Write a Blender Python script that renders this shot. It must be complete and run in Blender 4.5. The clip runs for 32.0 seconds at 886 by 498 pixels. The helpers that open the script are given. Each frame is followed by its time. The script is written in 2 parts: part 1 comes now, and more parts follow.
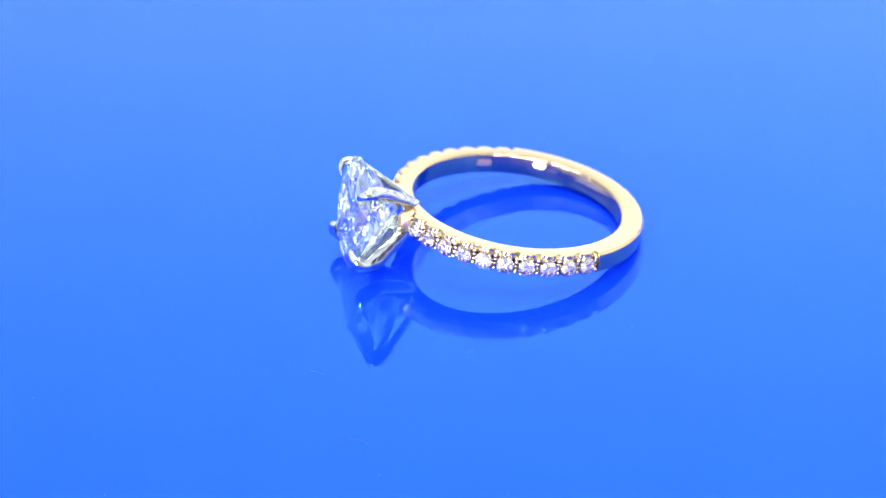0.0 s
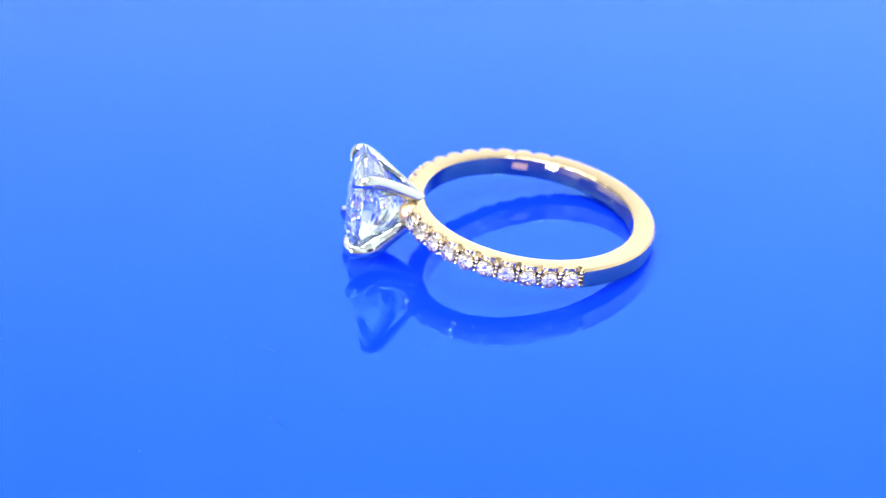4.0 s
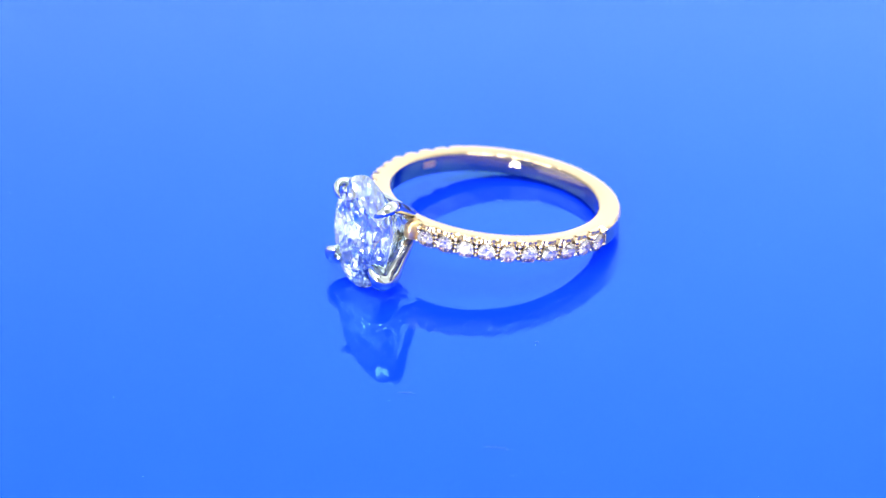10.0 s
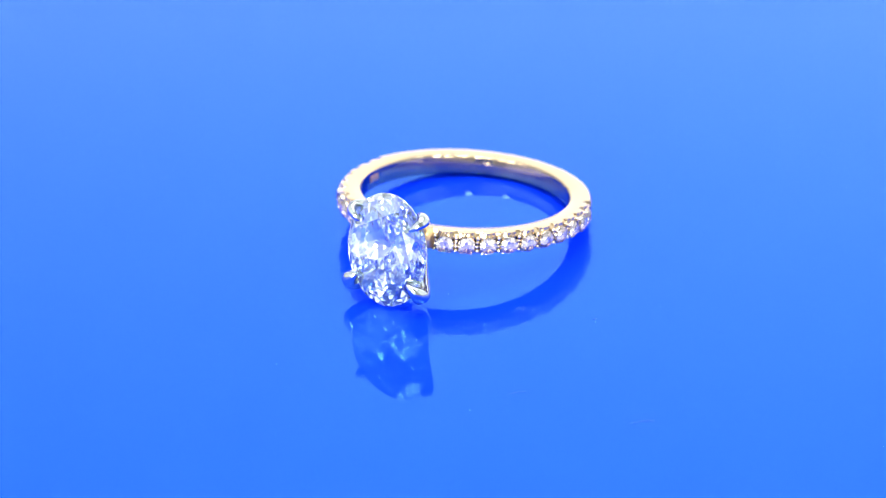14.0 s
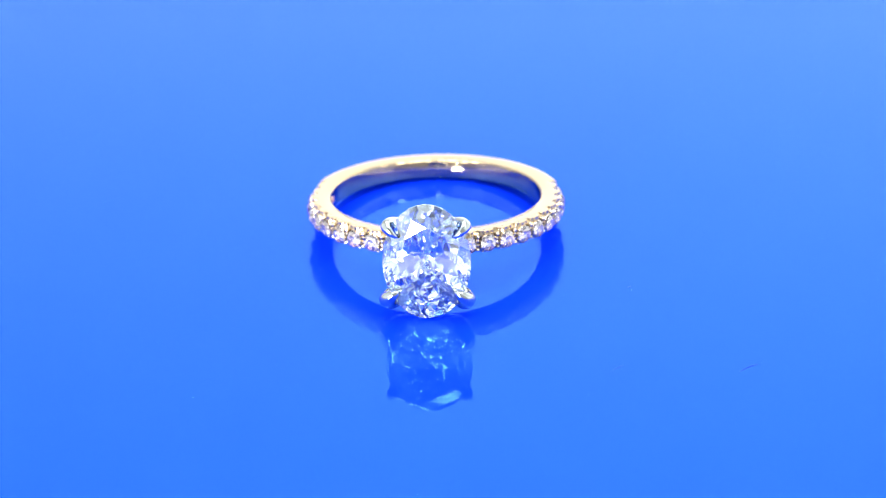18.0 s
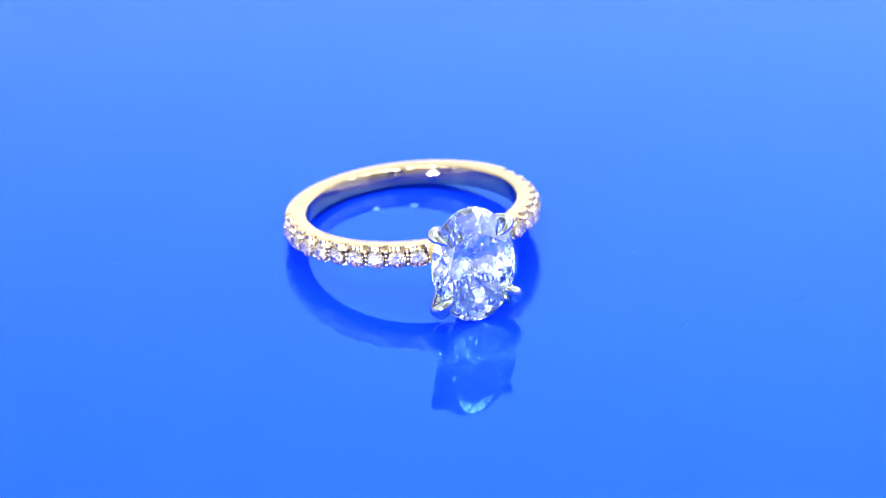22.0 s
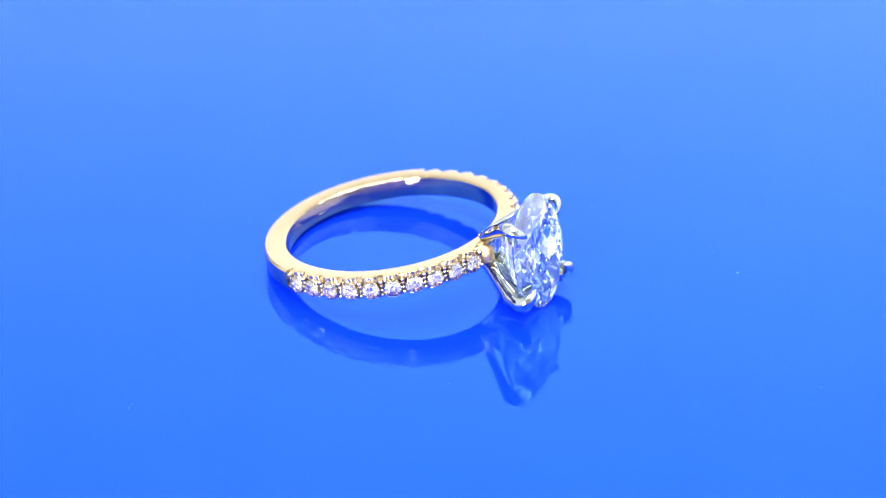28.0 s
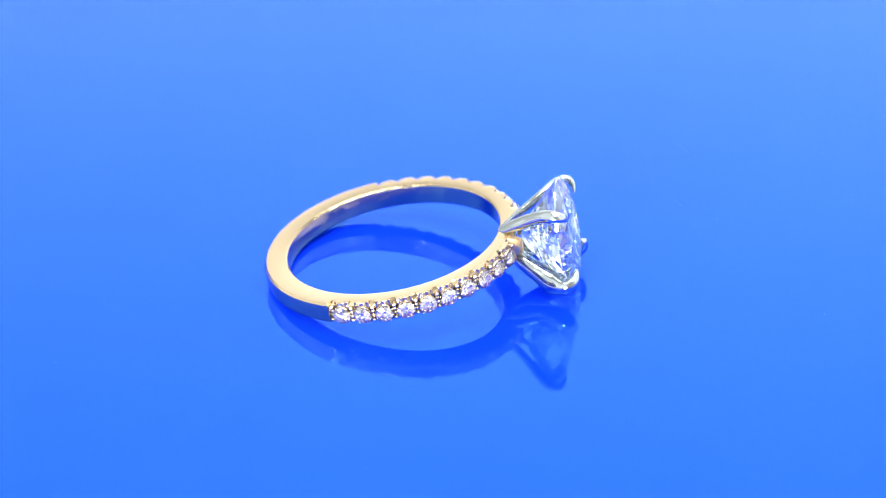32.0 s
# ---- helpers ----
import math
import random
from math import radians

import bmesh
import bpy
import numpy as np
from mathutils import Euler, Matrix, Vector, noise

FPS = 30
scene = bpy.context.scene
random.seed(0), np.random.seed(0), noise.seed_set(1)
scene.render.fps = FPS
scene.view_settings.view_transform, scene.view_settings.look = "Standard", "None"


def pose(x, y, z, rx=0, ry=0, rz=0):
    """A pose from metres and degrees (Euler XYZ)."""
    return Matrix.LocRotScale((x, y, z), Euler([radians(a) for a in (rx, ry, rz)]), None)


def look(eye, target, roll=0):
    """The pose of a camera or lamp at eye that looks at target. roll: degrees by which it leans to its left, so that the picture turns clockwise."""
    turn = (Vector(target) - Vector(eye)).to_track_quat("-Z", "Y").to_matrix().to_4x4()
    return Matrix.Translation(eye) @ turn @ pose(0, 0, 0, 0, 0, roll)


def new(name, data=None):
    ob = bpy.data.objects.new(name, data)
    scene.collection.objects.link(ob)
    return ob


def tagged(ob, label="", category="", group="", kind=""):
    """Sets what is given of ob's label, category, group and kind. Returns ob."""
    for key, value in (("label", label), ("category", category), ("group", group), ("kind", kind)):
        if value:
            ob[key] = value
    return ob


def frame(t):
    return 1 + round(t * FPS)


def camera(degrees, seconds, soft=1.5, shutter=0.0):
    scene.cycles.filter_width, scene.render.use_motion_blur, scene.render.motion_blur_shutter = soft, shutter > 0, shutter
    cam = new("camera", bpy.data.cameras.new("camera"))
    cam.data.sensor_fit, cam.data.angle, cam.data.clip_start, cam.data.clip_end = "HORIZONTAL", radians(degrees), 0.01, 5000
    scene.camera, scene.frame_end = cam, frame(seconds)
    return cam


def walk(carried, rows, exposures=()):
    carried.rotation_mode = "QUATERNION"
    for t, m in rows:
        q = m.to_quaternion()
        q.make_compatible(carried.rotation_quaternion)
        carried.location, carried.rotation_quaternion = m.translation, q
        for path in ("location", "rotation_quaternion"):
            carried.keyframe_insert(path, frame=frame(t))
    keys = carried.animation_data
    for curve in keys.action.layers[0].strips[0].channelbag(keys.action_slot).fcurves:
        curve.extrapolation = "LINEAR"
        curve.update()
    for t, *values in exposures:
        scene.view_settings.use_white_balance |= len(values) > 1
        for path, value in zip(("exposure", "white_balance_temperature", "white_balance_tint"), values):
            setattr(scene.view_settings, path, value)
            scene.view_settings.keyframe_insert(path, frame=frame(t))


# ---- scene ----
MM = 0.001

# camera: a still macro view over the turntable
cam = camera(20.0, 32.0, soft=1.05)
EL, DIST = radians(29.743), 196.223 * MM
EYE = (0, -DIST * math.cos(EL), DIST * math.sin(EL) - 0.047 * MM)
cam.data.dof.use_dof = True
cam.data.dof.focus_distance = 0.184
cam.data.dof.aperture_fstop = 38.0
walk(cam, [(0.0, look(EYE, (0, 0, -0.047 * MM), -1.272)), (32.0, look(EYE, (0, 0, -0.047 * MM), -1.272))])

# ---- light ----
scene.cycles.max_bounces = 32
scene.cycles.transmission_bounces = 32
scene.cycles.glossy_bounces = 12
world = bpy.data.worlds.new("dim_room")
scene.world = world
world.use_nodes = True
world.node_tree.nodes["Background"].inputs[0].default_value = (0.55, 0.6, 0.7, 1)
world.node_tree.nodes["Background"].inputs[1].default_value = 0.15


def area_lamp(name, eye, target, sx, sy, watts, colour=(1, 1, 1), round_=False, uneven=None):
    """uneven: strengths of a panel's two sides, and of its low and high part."""
    lamp = bpy.data.lights.new(name, "AREA")
    lamp.shape = "ELLIPSE" if round_ else "RECTANGLE"
    lamp.size, lamp.size_y, lamp.energy, lamp.color = sx, sy, watts, colour
    if uneven:
        lamp.use_nodes = True
        nt = lamp.node_tree
        geo, sep, mul = (nt.nodes.new("ShaderNode" + k) for k in ("NewGeometry", "SeparateXYZ", "Math"))
        mul.operation = "MULTIPLY"
        nt.links.new(geo.outputs["Parametric"], sep.inputs[0])
        for k, (axis, span, ends) in enumerate((("X", (0.0, 1.0), uneven[:2]), ("Y", (0.36, 0.72), uneven[2:]))):
            ramp = nt.nodes.new("ShaderNodeMapRange")
            ramp.interpolation_type = "SMOOTHSTEP" if k else "LINEAR"
            ramp.inputs["From Min"].default_value, ramp.inputs["From Max"].default_value = span
            ramp.inputs["To Min"].default_value, ramp.inputs["To Max"].default_value = ends
            nt.links.new(sep.outputs[axis], ramp.inputs["Value"])
            nt.links.new(ramp.outputs["Result"], mul.inputs[k])
        nt.links.new(mul.outputs[0], nt.nodes["Emission"].inputs["Strength"])
    ob = new(name, lamp)
    ob.matrix_world = look(eye, target)
    return ob


# a wide softbox behind the turntable, a small round spot beside the camera and small spots above
area_lamp("back_softbox", (0.10, 0.50, 0.28), (0.0, 0.0, 0.16), 1.05, 0.54, 1.6, uneven=(1.8, 0.35, 1.30, 0.78))
# fill panel on each side, added to brighten what the stone reflects
for side in (1, -1):
    area_lamp("side_fill", (0.54 * side, -0.06, 0.30), (0, -0.02, 0.20), 0.86, 0.52, 1.0, (0.90, 0.96, 1.0))
# added fill on either side of the camera, parted to leave a dark middle
for side in (1, -1):
    area_lamp("front_fill", (0.41 * side, -0.48, 0.42), (0, 0, 0.12), 0.40, 0.66, 0.80, (0.92, 0.97, 1.0))
area_lamp("round_spot", (-0.128, -0.283, 0.055), (0, -0.01, 0.003), 0.072, 0.072, 2.1, round_=True)
for k in range(30):
    a, e = radians(12 * k - 95), radians((58, 72, 65, 80, 69)[k % 5])
    area_lamp("led_spot", (0.45 * math.cos(a) * math.cos(e), 0.45 * math.sin(a) * math.cos(e), 0.45 * math.sin(e)), (0, 0, 0), 0.044, 0.044, 0.094, round_=True)


# ---- materials ----
def material(name, colour, metallic=0.0, roughness=0.4, ior=1.5, grain=0.0, grain_scale=1500.0,
             rough_var=0.0, colour_var=0.0, distance=2e-5):
    m = bpy.data.materials.new(name)
    m.use_nodes = True
    nt = m.node_tree
    b = nt.nodes["Principled BSDF"]
    b.inputs["Base Color"].default_value = (*colour, 1)
    b.inputs["Metallic"].default_value = metallic
    b.inputs["Roughness"].default_value = roughness
    b.inputs["IOR"].default_value = ior
    tc = nt.nodes.new("ShaderNodeTexCoord")
    if colour_var:
        n = nt.nodes.new("ShaderNodeTexNoise")
        n.inputs["Scale"].default_value = grain_scale * 0.06
        n.inputs["Detail"].default_value = 5
        nt.links.new(tc.outputs["Object"], n.inputs["Vector"])
        mix = nt.nodes.new("ShaderNodeMix")
        mix.data_type = "RGBA"
        mix.inputs[6].default_value = (*[c * (1 - colour_var) for c in colour], 1)
        mix.inputs[7].default_value = (*[min(1, c * (1 + colour_var)) for c in colour], 1)
        nt.links.new(n.outputs["Fac"], mix.inputs[0])
        nt.links.new(mix.outputs[2], b.inputs["Base Color"])
    if rough_var:
        n = nt.nodes.new("ShaderNodeTexNoise")
        n.inputs["Scale"].default_value = grain_scale * 0.3
        n.inputs["Detail"].default_value = 4
        nt.links.new(tc.outputs["Object"], n.inputs["Vector"])
        r = nt.nodes.new("ShaderNodeMapRange")
        r.inputs["From Min"].default_value, r.inputs["From Max"].default_value = 0.3, 0.7
        r.inputs["To Min"].default_value = max(0, roughness - rough_var)
        r.inputs["To Max"].default_value = roughness + rough_var
        nt.links.new(n.outputs["Fac"], r.inputs["Value"])
        nt.links.new(r.outputs["Result"], b.inputs["Roughness"])
    if grain:
        n = nt.nodes.new("ShaderNodeTexNoise")
        n.inputs["Scale"].default_value = grain_scale
        n.inputs["Detail"].default_value = 3
        nt.links.new(tc.outputs["Object"], n.inputs["Vector"])
        bp = nt.nodes.new("ShaderNodeBump")
        bp.inputs["Strength"].default_value = grain
        bp.inputs["Distance"].default_value = distance
        nt.links.new(n.outputs["Fac"], bp.inputs["Height"])
        nt.links.new(bp.outputs["Normal"], b.inputs["Normal"])
    return m


def gem_material(name, ior, colour=(1, 1, 1)):
    m = bpy.data.materials.new(name)
    m.use_nodes = True
    nt = m.node_tree
    nt.nodes.remove(nt.nodes["Principled BSDF"])
    g = nt.nodes.new("ShaderNodeBsdfGlass")
    g.inputs["Color"].default_value = (*colour, 1)
    g.inputs["Roughness"].default_value = 0.0
    g.inputs["IOR"].default_value = ior
    nt.links.new(g.outputs[0], nt.nodes["Material Output"].inputs["Surface"])
    return m


def acrylic(name, base, gloss, ior, roughness):
    """Opaque coloured acrylic: a diffuse body under a clear tinted gloss."""
    m = bpy.data.materials.new(name)
    m.use_nodes = True
    nt = m.node_tree
    nt.nodes.remove(nt.nodes["Principled BSDF"])
    tc = nt.nodes.new("ShaderNodeTexCoord")
    n = nt.nodes.new("ShaderNodeTexNoise")
    n.inputs["Scale"].default_value, n.inputs["Detail"].default_value = 14, 4
    nt.links.new(tc.outputs["Object"], n.inputs["Vector"])
    mix = nt.nodes.new("ShaderNodeMix")
    mix.data_type = "RGBA"
    mix.inputs[6].default_value = (*[c * 0.96 for c in base], 1)
    mix.inputs[7].default_value = (*[c * 1.04 for c in base], 1)
    nt.links.new(n.outputs["Fac"], mix.inputs[0])
    d = nt.nodes.new("ShaderNodeBsdfDiffuse")
    nt.links.new(mix.outputs[2], d.inputs["Color"])
    g = nt.nodes.new("ShaderNodeBsdfGlossy")
    fr = nt.nodes.new("ShaderNodeFresnel")
    fr.inputs["IOR"].default_value = ior
    graze = nt.nodes.new("ShaderNodeMapRange")           # the coloured gloss turns clear at a grazing angle
    graze.inputs["From Min"].default_value, graze.inputs["From Max"].default_value = 0.065, 0.37
    nt.links.new(fr.outputs[0], graze.inputs["Value"])
    clear = nt.nodes.new("ShaderNodeMix")
    clear.data_type = "RGBA"
    clear.inputs[6].default_value, clear.inputs[7].default_value = (*gloss, 1), (1, 1, 1, 1)
    nt.links.new(graze.outputs["Result"], clear.inputs[0])
    nt.links.new(clear.outputs[2], g.inputs["Color"])
    n2 = nt.nodes.new("ShaderNodeTexNoise")
    n2.inputs["Scale"].default_value, n2.inputs["Detail"].default_value = 220, 5
    nt.links.new(tc.outputs["Object"], n2.inputs["Vector"])
    r = nt.nodes.new("ShaderNodeMapRange")
    r.inputs["To Min"].default_value, r.inputs["To Max"].default_value = roughness * 0.5, roughness * 1.5
    nt.links.new(n2.outputs["Fac"], r.inputs["Value"])
    nt.links.new(r.outputs["Result"], g.inputs["Roughness"])
    ms = nt.nodes.new("ShaderNodeMixShader")
    soft = nt.nodes.new("ShaderNodeMath")
    soft.operation = "MULTIPLY_ADD"
    soft.inputs[1].default_value, soft.inputs[2].default_value = 0.74, 0.058
    nt.links.new(fr.outputs[0], soft.inputs[0])
    nt.links.new(soft.outputs[0], ms.inputs[0])
    nt.links.new(d.outputs[0], ms.inputs[1])
    nt.links.new(g.outputs[0], ms.inputs[2])
    nt.links.new(ms.outputs[0], nt.nodes["Material Output"].inputs["Surface"])
    return m


GOLD = material("yellow_gold", (0.505, 0.395, 0.238), 1.0, 0.07, grain=0.10, grain_scale=1800, rough_var=0.03, distance=4e-6)
# band gold made paler for cups and beads, against the shade between stones
GOLD_LIFTED = material("lifted_gold", (0.58, 0.51, 0.405), 1.0, 0.13, grain=0.05, grain_scale=4000, distance=2e-6)
GOLD_LIP = material("fluted_gold", (0.52, 0.405, 0.245), 1.0, 0.20, grain=0.10, grain_scale=1800, rough_var=0.04, distance=4e-6)
GOLD_PEG = material("satin_gold", (0.74, 0.50, 0.24), 1.0, 0.42, grain=0.3, grain_scale=5000, rough_var=0.05, distance=8e-6)
GOLD_SATIN = material("stamped_gold", (0.85, 0.55, 0.30), 1.0, 0.42, grain=0.4, grain_scale=9000, distance=8e-6)
WHITE_GOLD = material("white_gold", (0.43, 0.47, 0.455), 1.0, 0.05, grain=0.08, grain_scale=1500, rough_var=0.03, distance=4e-6)
DIAMOND = gem_material("diamond", 2.417, (0.955, 0.987, 1.0))
DIAMOND_WARM = gem_material("small_diamond", 2.417, (1.0, 0.985, 0.975))
BLUE = acrylic("blue_acrylic", (0.002, 0.0335, 0.93), (0.175, 0.69, 1.0), 1.49, 0.006)
DARK = material("grey_cloth", (0.42, 0.42, 0.425), 0.0, 0.9, grain=0.3, grain_scale=400, colour_var=0.1, distance=2e-4)
DUST = material("pale_dust", (0.45, 0.55, 0.75), 0.0, 0.9, colour_var=0.3, grain_scale=3000)
HAIR = material("dark_lint", (0.02, 0.05, 0.22), 0.0, 0.7, colour_var=0.3, grain_scale=3000)
WALL = material("white_tent_fabric", (0.80, 0.81, 0.82), 0.0, 0.8, grain=0.2, grain_scale=60, colour_var=0.06, distance=5e-4)
TABLE = material("white_laminate", (0.78, 0.78, 0.78), 0.0, 0.5, grain=0.1, grain_scale=200, colour_var=0.08, distance=1e-4)


# ---- building helpers ----
def mesh_of(name, verts, faces, mat, smooth=None):
    me = bpy.data.meshes.new(name)
    me.from_pydata([tuple(v) for v in verts], [], faces)
    me.validate()
    me.materials.append(mat)
    if smooth is not None:
        for f in me.polygons:
            f.use_smooth = True
        me.set_sharp_from_angle(angle=radians(smooth))
    return me


def part(name, me, parent, m=None, label=""):
    ob = new(name, me)
    ob.parent = parent
    if m is not None:
        ob.matrix_basis = m
    return tagged(ob, label)


def box(name, x0, x1, y0, y1, z0, z1, mat):
    v = [(x, y, z) for x in (x0, x1) for y in (y0, y1) for z in (z0, z1)]
    f = [(0, 1, 3, 2), (4, 6, 7, 5), (0, 4, 5, 1), (2, 3, 7, 6), (0, 2, 6, 4), (1, 5, 7, 3)]
    return new(name, mesh_of(name, v, f, mat))


def lathe(profile, steps=48, closed_profile=False):
    """Turns (r, z) pairs round the z axis."""
    v, f, n = [], [], len(profile)
    for i in range(steps):
        a = 2 * math.pi * i / steps
        v += [(r * math.cos(a), r * math.sin(a), z) for r, z in profile]
    for i in range(steps):
        j = (i + 1) % steps
        for k in range(n if closed_profile else n - 1):
            l = (k + 1) % n
            f.append((i * n + k, j * n + k, j * n + l, i * n + l))
    if not closed_profile:
        f.append(tuple(i * n for i in range(steps))[::-1])
        f.append(tuple(i * n + n - 1 for i in range(steps)))
    return v, f


def brilliant(sx, sy, table, crown, girdle, pavilion, star=0.80, lower=0.24, keel=0.0, tiers=(), bulge=1.22):
    """An oval brilliant cut, crown up, its girdle's middle at z = 0; sx, sy half axes; heights and the culet's keel in the same unit."""
    c, p2 = math.cos(radians(22.5)), girdle / 2
    v = []

    def ring(r, z, angles):
        start = len(v)
        v.extend((sx * r * math.cos(radians(a)), sy * r * math.sin(radians(a)), z) for a in angles)
        return start
    t = ring(table, p2 + crown, [45 * k for k in range(8)])
    s = ring(star, p2 + crown * (1 - star * c) / (1 - table), [45 * k + 22.5 for k in range(8)])
    g = ring(1, p2, [11.25 * k for k in range(32)])
    h = ring(1, -p2, [11.25 * k for k in range(32)])
    def deep(r, a, z):
        k = keel * (1 - r) ** 0.7 * max(-1, min(1, 1.6 * math.sin(radians(a))))
        v.append((sx * r * math.cos(radians(a)), sy * r * math.sin(radians(a)) + k, -p2 - pavilion * z))
    f = [tuple(t + k for k in range(8))]
    for k in range(8):
        n, b = (k + 1) % 8, (k - 1) % 8
        f.append((t + k, s + k, t + n))
        f.append((t + k, s + b, g + 4 * k, s + k))
        f.append((s + k, g + 4 * k, g + 4 * k + 1, g + 4 * k + 2))
        f.append((s + k, g + 4 * k + 2, g + 4 * k + 3, g + (4 * k + 4) % 32))
    if tiers:
        jit = random.Random(7)
        m, last = [], None
        for i, r in enumerate(tiers):
            m.append(len(v))
            for k in range(16):
                deep(r * jit.uniform(0.97, 1.03), 22.5 * k + (11.25 if i % 2 == 0 else 0), (1 - r ** bulge) * jit.uniform(0.985, 1.015))
        cu = len(v)
        v += [(0, keel, -p2 - pavilion), (0, -keel, -p2 - pavilion)]
        for j in range(16):
            n = (j + 1) % 16
            f += [(m[0] + j, h + (2 * j + 2) % 32, h + 2 * j + 1, h + 2 * j), (m[0] + j, m[0] + n, h + (2 * j + 2) % 32)]
            for i in range(len(tiers) - 1):
                a, b = m[i], m[i + 1]
                if i % 2 == 0:                  # a sits half a step ahead of b
                    f += [(b + n, a + n, a + j), (b + j, b + n, a + j)]
                else:
                    f += [(b + j, a + n, a + j), (b + j, b + n, a + n)]
            b = m[-1]
            half = len(tiers) % 2               # 1: the last tier is the offset one
            u = cu if (j + half * 0.5 + 0.25) % 16 < 8 else cu + 1
            f.append((u, b + n, b + j))
        # the short keel closes the two sides
        b = m[-1]
        if half:
            f[-1] = (cu + 1, b + 0, b + 15)
            f += [(cu, b + 0, cu + 1), (cu + 1, b + 8, cu)]
        else:
            f += [(cu, b + 0, cu + 1), (cu + 1, b + 8, cu)]
    else:
        q = len(v)
        for k in range(8):
            deep(lower, 45 * k + 22.5, 1 - lower * c)
        cu = len(v)
        v.append((0, 0, -p2 - pavilion))
        for k in range(8):
            b = (k - 1) % 8
            f += [(q + k, h + 4 * k + 2, h + 4 * k + 1, h + 4 * k), (q + k, h + (4 * k + 4) % 32, h + 4 * k + 3, h + 4 * k + 2),
                  (cu, q + k, h + 4 * k), (cu, h + 4 * k, q + b)]
    for k in range(32):
        n = (k + 1) % 32
        f.append((g + k, h + k, h + n, g + n))
    return v, f


def spline(rows, per=8):
    """Catmull-Rom through rows of numbers."""
    a = np.array(rows, float)
    a = np.vstack([2 * a[0] - a[1], a, 2 * a[-1] - a[-2]])
    out = []
    for i in range(1, len(a) - 2):
        for s in np.linspace(0, 1, per, endpoint=False):
            p0, p1, p2, p3 = a[i - 1:i + 3]
            out.append(0.5 * (2 * p1 + (p2 - p0) * s + (2 * p0 - 5 * p1 + 4 * p2 - p3) * s * s
                              + (3 * p1 - p0 - 3 * p2 + p3) * s ** 3))
    out.append(a[-2])
    return np.array(out)


def sweep(rows, outward, sides=14, power=0.75, per=8):
    """A bar along rows of x, y, z, width, thickness; outward(p) is the way its flat back faces."""
    r = spline(rows, per)
    v, f = [], []
    for i, (x, y, z, w, t) in enumerate(r):
        d = r[min(i + 1, len(r) - 1), :3] - r[max(i - 1, 0), :3]
        d /= np.linalg.norm(d)
        o = np.array(outward((x, y, z)), float)
        o -= d * (o @ d)
        o /= np.linalg.norm(o)
        side = np.cross(d, o)
        for k in range(sides):
            a = 2 * math.pi * k / sides
            cs, sn = math.cos(a), math.sin(a)
            cs, sn = math.copysign(abs(cs) ** power, cs), math.copysign(abs(sn) ** power, sn)
            v.append(np.array((x, y, z)) + side * cs * max(w, 0.02) / 2 + o * sn * max(t, 0.02) / 2)
    n = len(r)
    for i in range(n - 1):
        for k in range(sides):
            l = (k + 1) % sides
            f.append((i * sides + k, i * sides + l, (i + 1) * sides + l, (i + 1) * sides + k))
    f.append(tuple(range(sides))[::-1])
    f.append(tuple((n - 1) * sides + k for k in range(sides)))
    return v, f


def mm(v):
    return [(a * MM, b * MM, c * MM) for a, b, c in v]


# ---- the place: a white light tent on a table ----
ROOM = 0.62
table_top = tagged(box("floor", -ROOM, ROOM, -ROOM, ROOM, -0.046, -0.006, TABLE), "white laminate table top under the turntable", "table top", kind="structure")
# the south side is unseen; grey cloth is put there to darken front reflections
for nm, b in (("wall_north", (-ROOM - .1, ROOM + .1, ROOM, ROOM + .1)), ("wall_south", (-ROOM - .1, ROOM + .1, -ROOM - .1, -ROOM)),
              ("wall_east", (ROOM, ROOM + .1, -ROOM, ROOM)), ("wall_west", (-ROOM - .1, -ROOM, -ROOM, ROOM))):
    tagged(box(nm, *b, -0.046, 0.92, DARK if nm == "wall_south" else WALL), "unseen grey cloth behind the camera, added to darken reflections" if nm == "wall_south" else "plain white fabric wall of a light tent", "wall", kind="structure")
# unseen roof, added in white so the stone's facets get less dark
tagged(box("ceiling", -ROOM - .1, ROOM + .1, -ROOM - .1, ROOM + .1, 0.92, 1.02, WALL), "unseen white fabric roof behind the lamps, added to brighten the stone", "ceiling", kind="structure")

# ---- turntable: glossy blue disc with lint and dust on it ----
AX = Vector((1.764 * MM, -2.036 * MM, 0))
R_DISC = 0.088
prof = [(0.0, -0.0055), (R_DISC - 0.0008, -0.0055), (R_DISC, -0.0047), (R_DISC, -0.0008), (R_DISC - 0.0002, -0.0003), (R_DISC - 0.0008, 0.0), (0.0, 0.0)]
v, f = lathe([(max(r, 1e-5), z) for r, z in prof], 128)
turntable = tagged(new("turntable", mesh_of("turntable", v, f, BLUE, 12)), "glossy blue acrylic turntable disc, slowly turning under the ring", "turntable")
turntable.location = AX


def lint(rows, thick, mat, label):
    v, f = sweep([(x, y, z, thick, thick) for x, y, z in rows], lambda p: (0, 0, 1), 6, 1.0, 5)
    return part("lint_fibre", mesh_of("lint_fibre", mm(v), f, mat, 60), turntable, None, label)


lint([(11.0, -15.75, 0.03), (11.3, -15.4, 0.05), (11.55, -15.2, 0.06), (11.9, -14.9, 0.03)], 0.03, HAIR, "short dark lint fibre")
lint([(12.4, -3.95, 0.03), (12.5, -3.8, 0.05), (12.62, -3.78, 0.03)], 0.045, HAIR, "tiny dark lint speck")
lint([(20.2, -15.6, 0.02), (21.0, -14.9, 0.04), (21.6, -14.6, 0.03)], 0.035, HAIR, "faint dark lint fibre")
rng = random.Random(4)
v, f = [], []
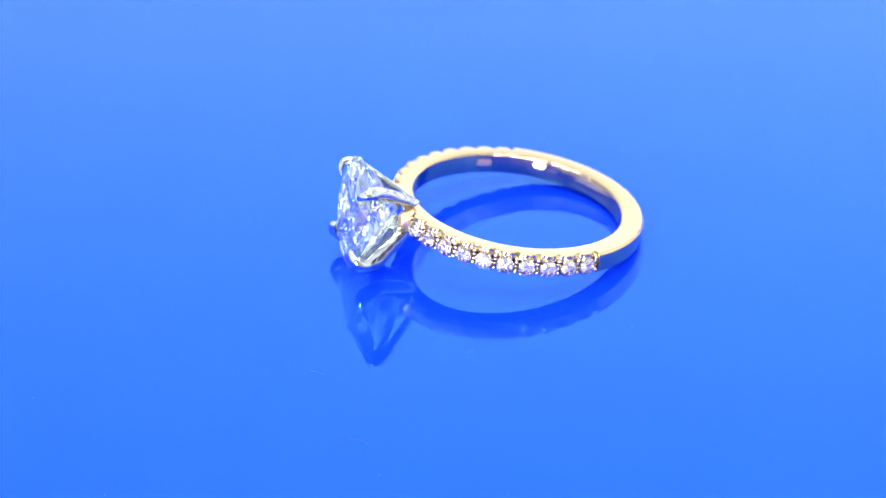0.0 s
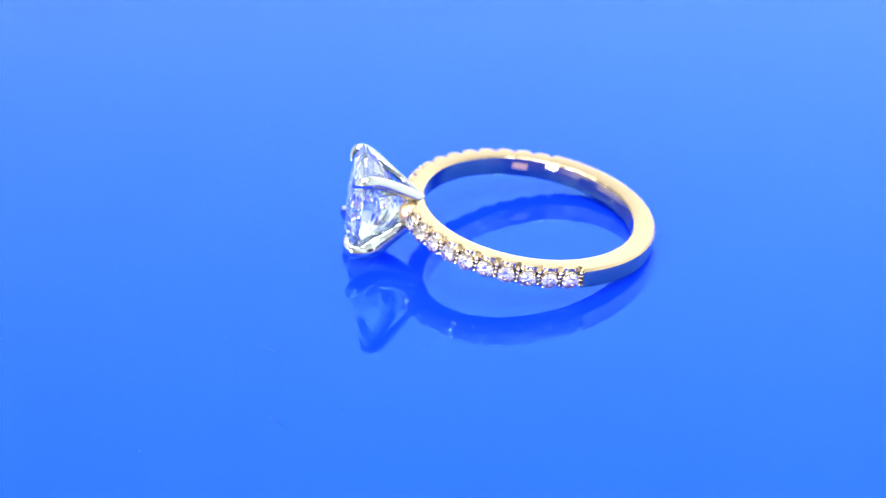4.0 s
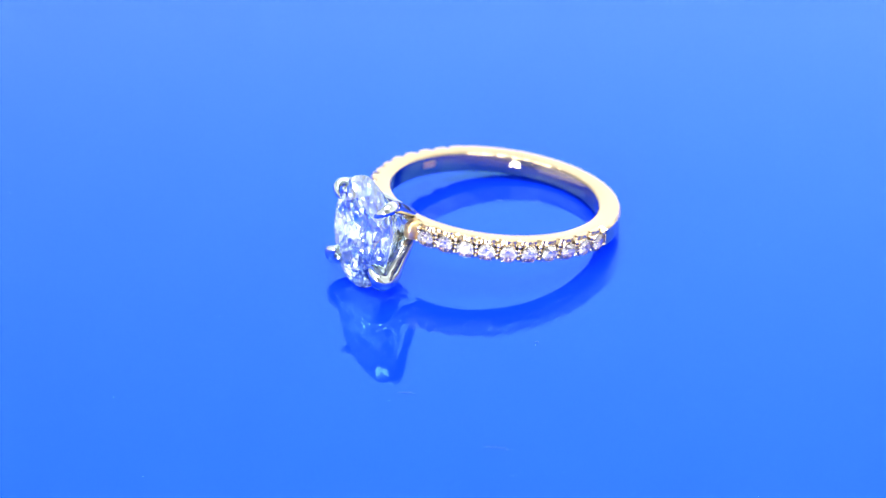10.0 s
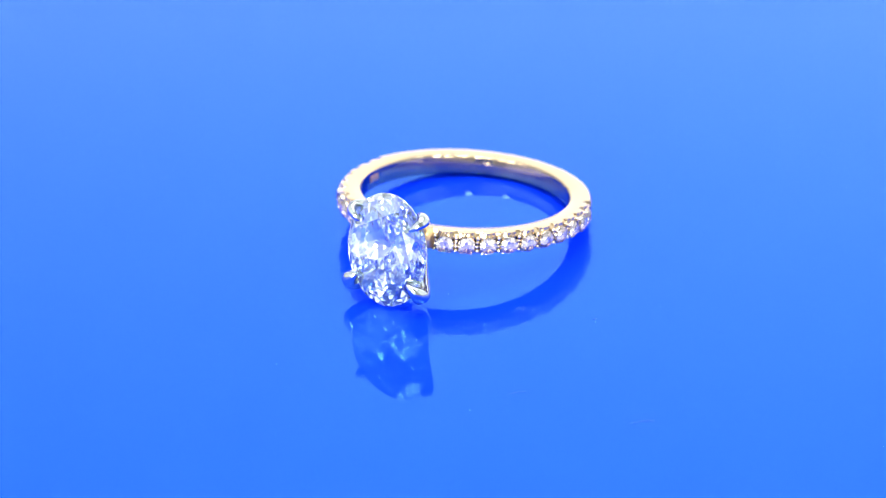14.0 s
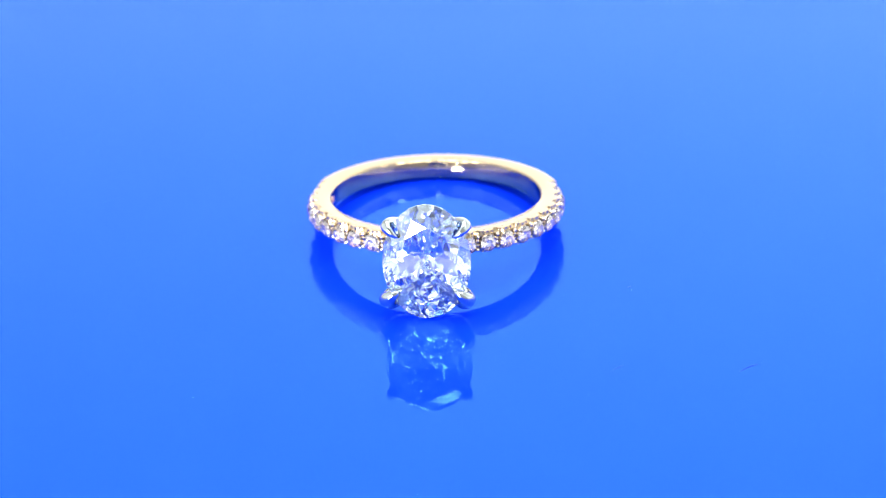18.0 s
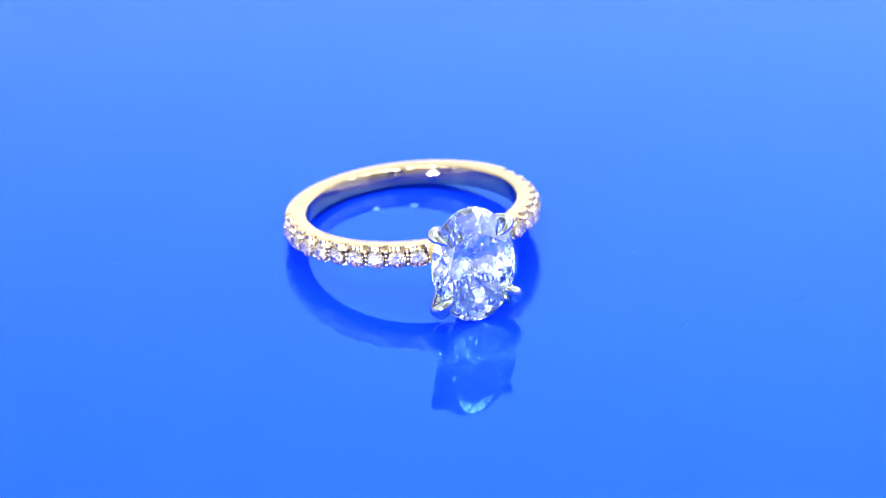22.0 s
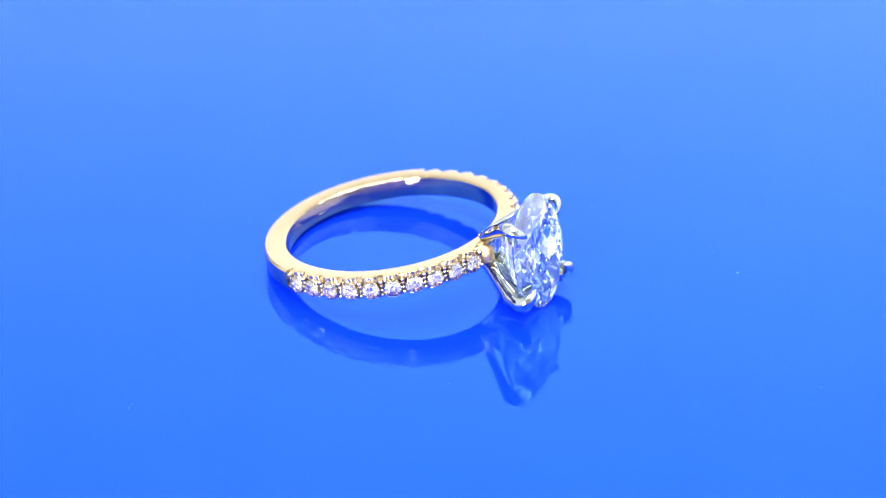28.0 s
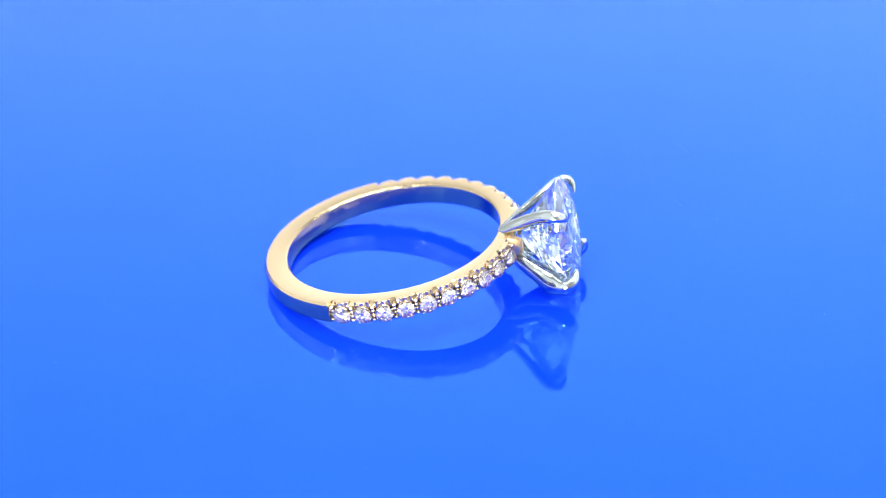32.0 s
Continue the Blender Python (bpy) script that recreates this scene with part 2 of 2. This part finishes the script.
spots = [(9.35, -18.68, 0.03), (11.39, -16.85, 0.025), (12.7, -4.16, 0.03)]
spots += [(rng.uniform(-38, 38), rng.uniform(-38, 38), rng.uniform(0.008, 0.017)) for _ in range(170)]
for x, y, s in spots:
    k, a = len(v), rng.uniform(0, 6.28)
    for j in range(4):
        v.append((x + s * math.cos(a + j * 1.571) * rng.uniform(.6, 1.4), y + s * math.sin(a + j * 1.571) * rng.uniform(.6, 1.4), 0.002))
    v.append((x, y, s * 0.8))
    f += [(k, k + 1, k + 4), (k + 1, k + 2, k + 4), (k + 2, k + 3, k + 4), (k + 3, k, k + 4)]
tagged(part("dust", mesh_of("dust", mm(v), f, DUST), turntable, None, "fine pale dust specks"), kind="stuff")

# ---- the ring; its own space: head along -y, finger axis z, top edge of the band at z = 0 ----
RI, RO, BW = 8.25, 10.0, 1.70
ZC = -0.78
N_STONE, FIRST, STEP = 10, 17.0, 9.57
END = FIRST + (N_STONE - 0.5) * STEP + 0.3
ring = tagged(new("engagement_ring"), "yellow gold ring with oval diamond, lying on the blue disc", "ring")


def band():
    v, f, steps = [], [], 480
    for i in range(steps):
        a = 360.0 * i / steps
        d = abs((a + 180) % 360 - 180)                    # degrees from the head
        plain = 1 / (1 + math.exp(-(d - END) / 0.12)) if abs(d - END) < 4 else float(d > END)
        ro = 9.60 + (RO - 9.60) * plain
        e = 0.30 - 0.12 * plain                           # outer chamfer
        dome = 0.03 * plain
        b = 0.10
        low = 0.14 * max(0, -math.cos(radians(d)))        # the worn underside that rests on the disc
        pro = [(RI + 0.02, -b), (RI + 0.06, -0.03), (RI + 0.13, 0.0), (ro - e, 0.0), (ro - e * 0.93, -e * 0.10), (ro - e * 0.12, -e * 0.72), (ro, -e)]
        pro += [(ro + dome * math.sin(math.pi * s) - cut * (1 - plain), -e + (2 * e - BW) * s) for s, cut in ((0.15, 0.10), (0.3, 0.46), (0.5, 0.49), (0.7, 0.46), (0.85, 0.10))]
        pro += [(r, low - BW - z) for r, z in pro[6::-1]]
        pro += [(RI - 0.05 * math.sin(math.pi * s), low - BW + b + (BW - low - 2 * b) * s) for s in (0.01, 0.04, 0.12, 0.25, 0.4, 0.5, 0.6, 0.75, 0.88, 0.96, 0.99)]
        c, s_ = math.sin(radians(a)), -math.cos(radians(a))
        v += [(r * c, r * s_, z) for r, z in pro]
        n = len(pro)
    for i in range(steps):
        j = (i + 1) % steps
        for k in range(n):
            l = (k + 1) % n
            f.append((i * n + k, j * n + k, j * n + l, i * n + l))
    return part("band", mesh_of("band", mm(v), f, GOLD, 38), ring, None, "polished yellow gold band")


band()


def radial(deg, r, z):
    """The pose on the band at deg from the head, z axis pointing out."""
    a = radians(deg)
    out = Vector((math.sin(a), -math.cos(a), 0))
    up = Vector((0, 0, 1))
    x = up.cross(out)
    m = Matrix((x, up, out)).transposed().to_4x4()
    return Matrix.Translation(Vector((out.x * r, out.y * r, z)) * MM) @ m


# pave row: a scalloped cup for each small stone, and bead prongs between
cv, cf = lathe([(0.40, -0.84), (0.58, -0.78), (0.67, -0.70), (0.70, -0.4), (0.70, -0.02), (0.695, 0.05), (0.68, 0.08), (0.665, 0.06), (0.645, 0.0), (0.30, -0.46), (0.08, -0.62)], 32)
CUP = mesh_of("stone_cup", mm(cv), cf, GOLD_LIFTED, 40)
sv, sf = brilliant(0.665, 0.665, 0.54, 0.195, 0.03, 0.58, 0.78, 0.22, 0.01, (0.76, 0.48, 0.22), 1.06)
STONE = mesh_of("accent_stone", mm(sv), sf, DIAMOND_WARM)
bv, bf = lathe([(0.15, -0.80), (0.17, -0.3), (0.17, -0.02), (0.157, 0.041), (0.121, 0.096), (0.064, 0.134), (0.014, 0.147)], 16)
BEAD = mesh_of("bead_prong", mm(bv), bf, GOLD_LIFTED, 60)


def lip_mesh():
    """A fluted, round-fronted lip that carries the band's flat face out over a stone."""
    v, f, nu = [], [], 72
    prof = [(0.80, -0.50), (1.02, -0.49), (1.04, -0.45), (1.0, -0.33), (0.95, -0.17), (0.905, -0.05), (0.885, -0.012), (0.84, 0.0)]
    for q, h in prof:
        for i in range(nu):
            a = 2 * math.pi * i / nu
            flute = 1 - 0.13 * (0.5 - 0.5 * math.cos(10 * a)) * min(1, max(0, (q - 0.84) / 0.08))
            v.append((0.78 * q * math.cos(a) * flute, h, 0.57 * q * math.sin(a) * flute))
    for j in range(len(prof) - 1):
        for i in range(nu):
            l = (i + 1) % nu
            f.append((j * nu + i, (j + 1) * nu + i, (j + 1) * nu + l, j * nu + l))
    f.append(tuple(range(nu)))
    f.append(tuple(len(prof) * nu - 1 - i for i in range(nu)))
    return v, f


gv, gf = lip_mesh()
LIP = mesh_of("stone_lip", mm(gv), gf, GOLD_LIP, 45)
for side in (1, -1):
    for k in range(N_STONE):
        d = side * (FIRST + STEP * k)
        part("stone_cup", CUP, ring, radial(d, 9.80, ZC - 0.17))
        part("accent_stone", STONE, ring, radial(d, 9.93, ZC - 0.17) @ pose(0, 0, 0, rng.uniform(-4, 4), rng.uniform(-4, 4), rng.uniform(0, 45)), "small round brilliant diamond")
    for k in range(N_STONE):
        for e in (1, -1):
            part("stone_lip", LIP, ring, radial(side * (FIRST + STEP * k), 9.24 + rng.uniform(-0.015, 0.015), ZC + e * (0.776 if e > 0 else 0.915)) @ (Matrix() if e > 0 else pose(0, 0, 0, 0, 0, 180)))
    for k in range(N_STONE + 1):
        d = side * (FIRST + STEP * (k - 0.5))
        for z, r in ((0.50, 9.80), (0.17, 9.68), (-0.17, 9.68), (-0.50, 9.80)):
            part("bead_prong", BEAD, ring, radial(d, r, ZC - 0.13 + z))

# head: gold peg, four white claws, oval brilliant
GW, GL, GY, GZ = 3.28, 4.47, 13.32, -0.75
pegv = []
for y, hx, hz in ((-8.9, 1.98, 0.78), (-9.3, 1.94, 0.78), (-9.46, 1.82, 0.72), (-9.54, 1.55, 0.6)):
    for cx, cz in ((1, .7), (.85, 1), (-.85, 1), (-1, .7), (-1, -.7), (-.85, -1), (.85, -1), (1, -.7)):
        pegv.append((cx * hx, y, ZC + cz * hz))
pegf = [(i * 8 + k, i * 8 + (k + 1) % 8, (i + 1) * 8 + (k + 1) % 8, (i + 1) * 8 + k) for i in range(3) for k in range(8)]
pegf += [tuple(range(8))[::-1], tuple(24 + k for k in range(8))]
head = part("head", mesh_of("head", mm(pegv), pegf, GOLD_PEG, 25), ring, None, "gold peg that carries the claws")
for sx in (1, -1):                                        # a gold cheek on each side of the foot
    cv, cf = [], []
    for y, x0, x1, hz in ((-9.30, 1.05, 1.96, 0.74), (-9.80, 1.10, 1.88, 0.66), (-10.08, 1.16, 1.78, 0.58), (-10.20, 1.24, 1.64, 0.46)):
        cv += [(sx * x, y, ZC + k * hz) for x, k in ((x0, -0.8), (x0 + 0.1, -1), (x1 - 0.18, -1), (x1, -0.72), (x1, 0.72), (x1 - 0.18, 1), (x0 + 0.1, 1), (x0, 0.8))]
    cf = [(i * 8 + k, i * 8 + (k + 1) % 8, (i + 1) * 8 + (k + 1) % 8, (i + 1) * 8 + k) for i in range(3) for k in range(8)]
    cf += [tuple(range(8))[::-1], tuple(24 + k for k in range(8))]
    part("cheek", mesh_of("cheek", mm(cv), cf, GOLD_PEG, 50), head, None, "satin gold cheek beside the claws")
bv, bf = lathe([(0.60, 0.0), (0.72, 0.03), (0.76, 0.10), (0.72, 0.20), (0.60, 0.26), (0.35, 0.22)], 32)
bv = [(x * 2.0, -9.50 - z, ZC + y * 0.98) for x, y, z in bv]
part("head_base", mesh_of("head_base", mm(bv), bf, WHITE_GOLD, 40), head, None, "white gold foot of the claws")
for sx in (1, -1):
    for up in (1, -1):
        rows = [(0.10, -8.30, 0.05, 0.30, 0.12), (0.40, -8.9, 0.22, 0.95, 0.34), (0.86, -9.8, 0.66, 1.10, 0.58), (1.50, -11.0, 1.28, 1.10, 0.66),
                (2.26, -12.2, 1.86, 1.08, 0.80), (2.72, -12.9, 2.11, 1.06, 0.82), (2.92, -13.4, 2.15, 0.94, 0.72),
                (2.84, -13.78, 1.99, 0.76, 0.56), (2.54, -13.99, 1.72, 0.54, 0.38), (2.22, -14.03, 1.46, 0.30, 0.22), (2.06, -14.02, 1.33, 0.06, 0.05)]
        if up < 0:                                        # the lower pair is stouter and carries the weight
            rows = [(x, y, z + 0.32 * min(1, max(0, (-8.8 - y) / 2)) * (1 if y > -12.5 else max(0, 1 - (-12.5 - y) * 0.7)), w * 1.5, t * (2.3 if y > -12.5 else 1.75)) for x, y, z, w, t in rows]
        rows = [(sx * x, y, z if up > 0 else 2 * GZ - z, w, t) for x, y, z, w, t in rows]

        def outward(p, sx=sx, up=up):
            x, y, z = p
            lean = min(1, max(0, (-12.8 - y) / 1.2))
            return (x, 0.9 * (1 - lean) - 3.2 * lean, z - GZ)
        v, f = sweep(rows, outward, 18, 0.9)
        part("claw", mesh_of("claw", mm(v), f, WHITE_GOLD, 50), head, None, "polished white gold claw")
v, f = brilliant(GW, GL, 0.64, 0.62, 0.14, 3.36, 0.82, 0.30, 0.2, (0.84, 0.62, 0.40, 0.19), 1.24)
turn = Matrix(((1, 0, 0), (0, 0, -1), (0, 1, 0))).to_4x4()       # crown towards -y, long axis along z
part("centre_stone", mesh_of("centre_stone", mm(v), f, DIAMOND), head, Matrix.Translation(Vector((0, -GY, GZ)) * MM) @ turn,
     "large clear oval brilliant diamond")

# stamped mark inside the band: unreadable strokes on a small plate
pl = [(x * 0.5, y * 0.26, z) for x in (-1, 1) for y in (-1, 1) for z in (0.0, 0.03)]
BOX = [(0, 1, 3, 2), (4, 6, 7, 5), (0, 4, 5, 1), (2, 3, 7, 6), (0, 2, 6, 4), (1, 5, 7, 3)]
part("stamp_plate", mesh_of("stamp_plate", mm(pl), BOX, GOLD_SATIN), ring, radial(-91.5, RI - 0.075, ZC + 0.05), "small stamped field")
for k, (w, h) in enumerate(((0.12, 0.42), (0.2, 0.36), (0.1, 0.42), (0.22, 0.3), (0.14, 0.42))):
    a = -91.5 + (k - 2) * 1.9
    bx = [(x * w / 2, y * h / 2, z) for x in (-1, 1) for y in (-1, 1) for z in (0.0, 0.05)]
    me = mesh_of("hallmark", mm(bx), BOX, GOLD_SATIN)
    part("hallmark", me, ring, radial(a, RI - 0.10, ZC + 0.05), "stamped mark inside the band")


# ---- what moves: the disc turns back and then forward, the ring rides on it ----
TH0, RATE, TURN_BACK = -90.956, 5.930, 3.206
REST = pose(-2.53 * MM, 5.203 * MM, 3.152 * MM, 0, 0, 0) @ pose(0, 0, 0, 0, -0.366, 0) @ pose(0, 0, 0, -9.448, 0, 0)


def motions():
    times = sorted({0.5 * k for k in range(65)} | {2.8, 2.9, 3.1, 3.2, 3.3, 3.4, 3.6})
    disc, carried = [], []
    for t in times:
        spin = Matrix.Translation(AX) @ pose(0, 0, 0, 0, 0, TH0 + RATE * abs(t - TURN_BACK))
        disc.append((t, spin))
        carried.append((t, spin @ REST))
    walk(turntable, disc)
    walk(ring, carried)


motions()
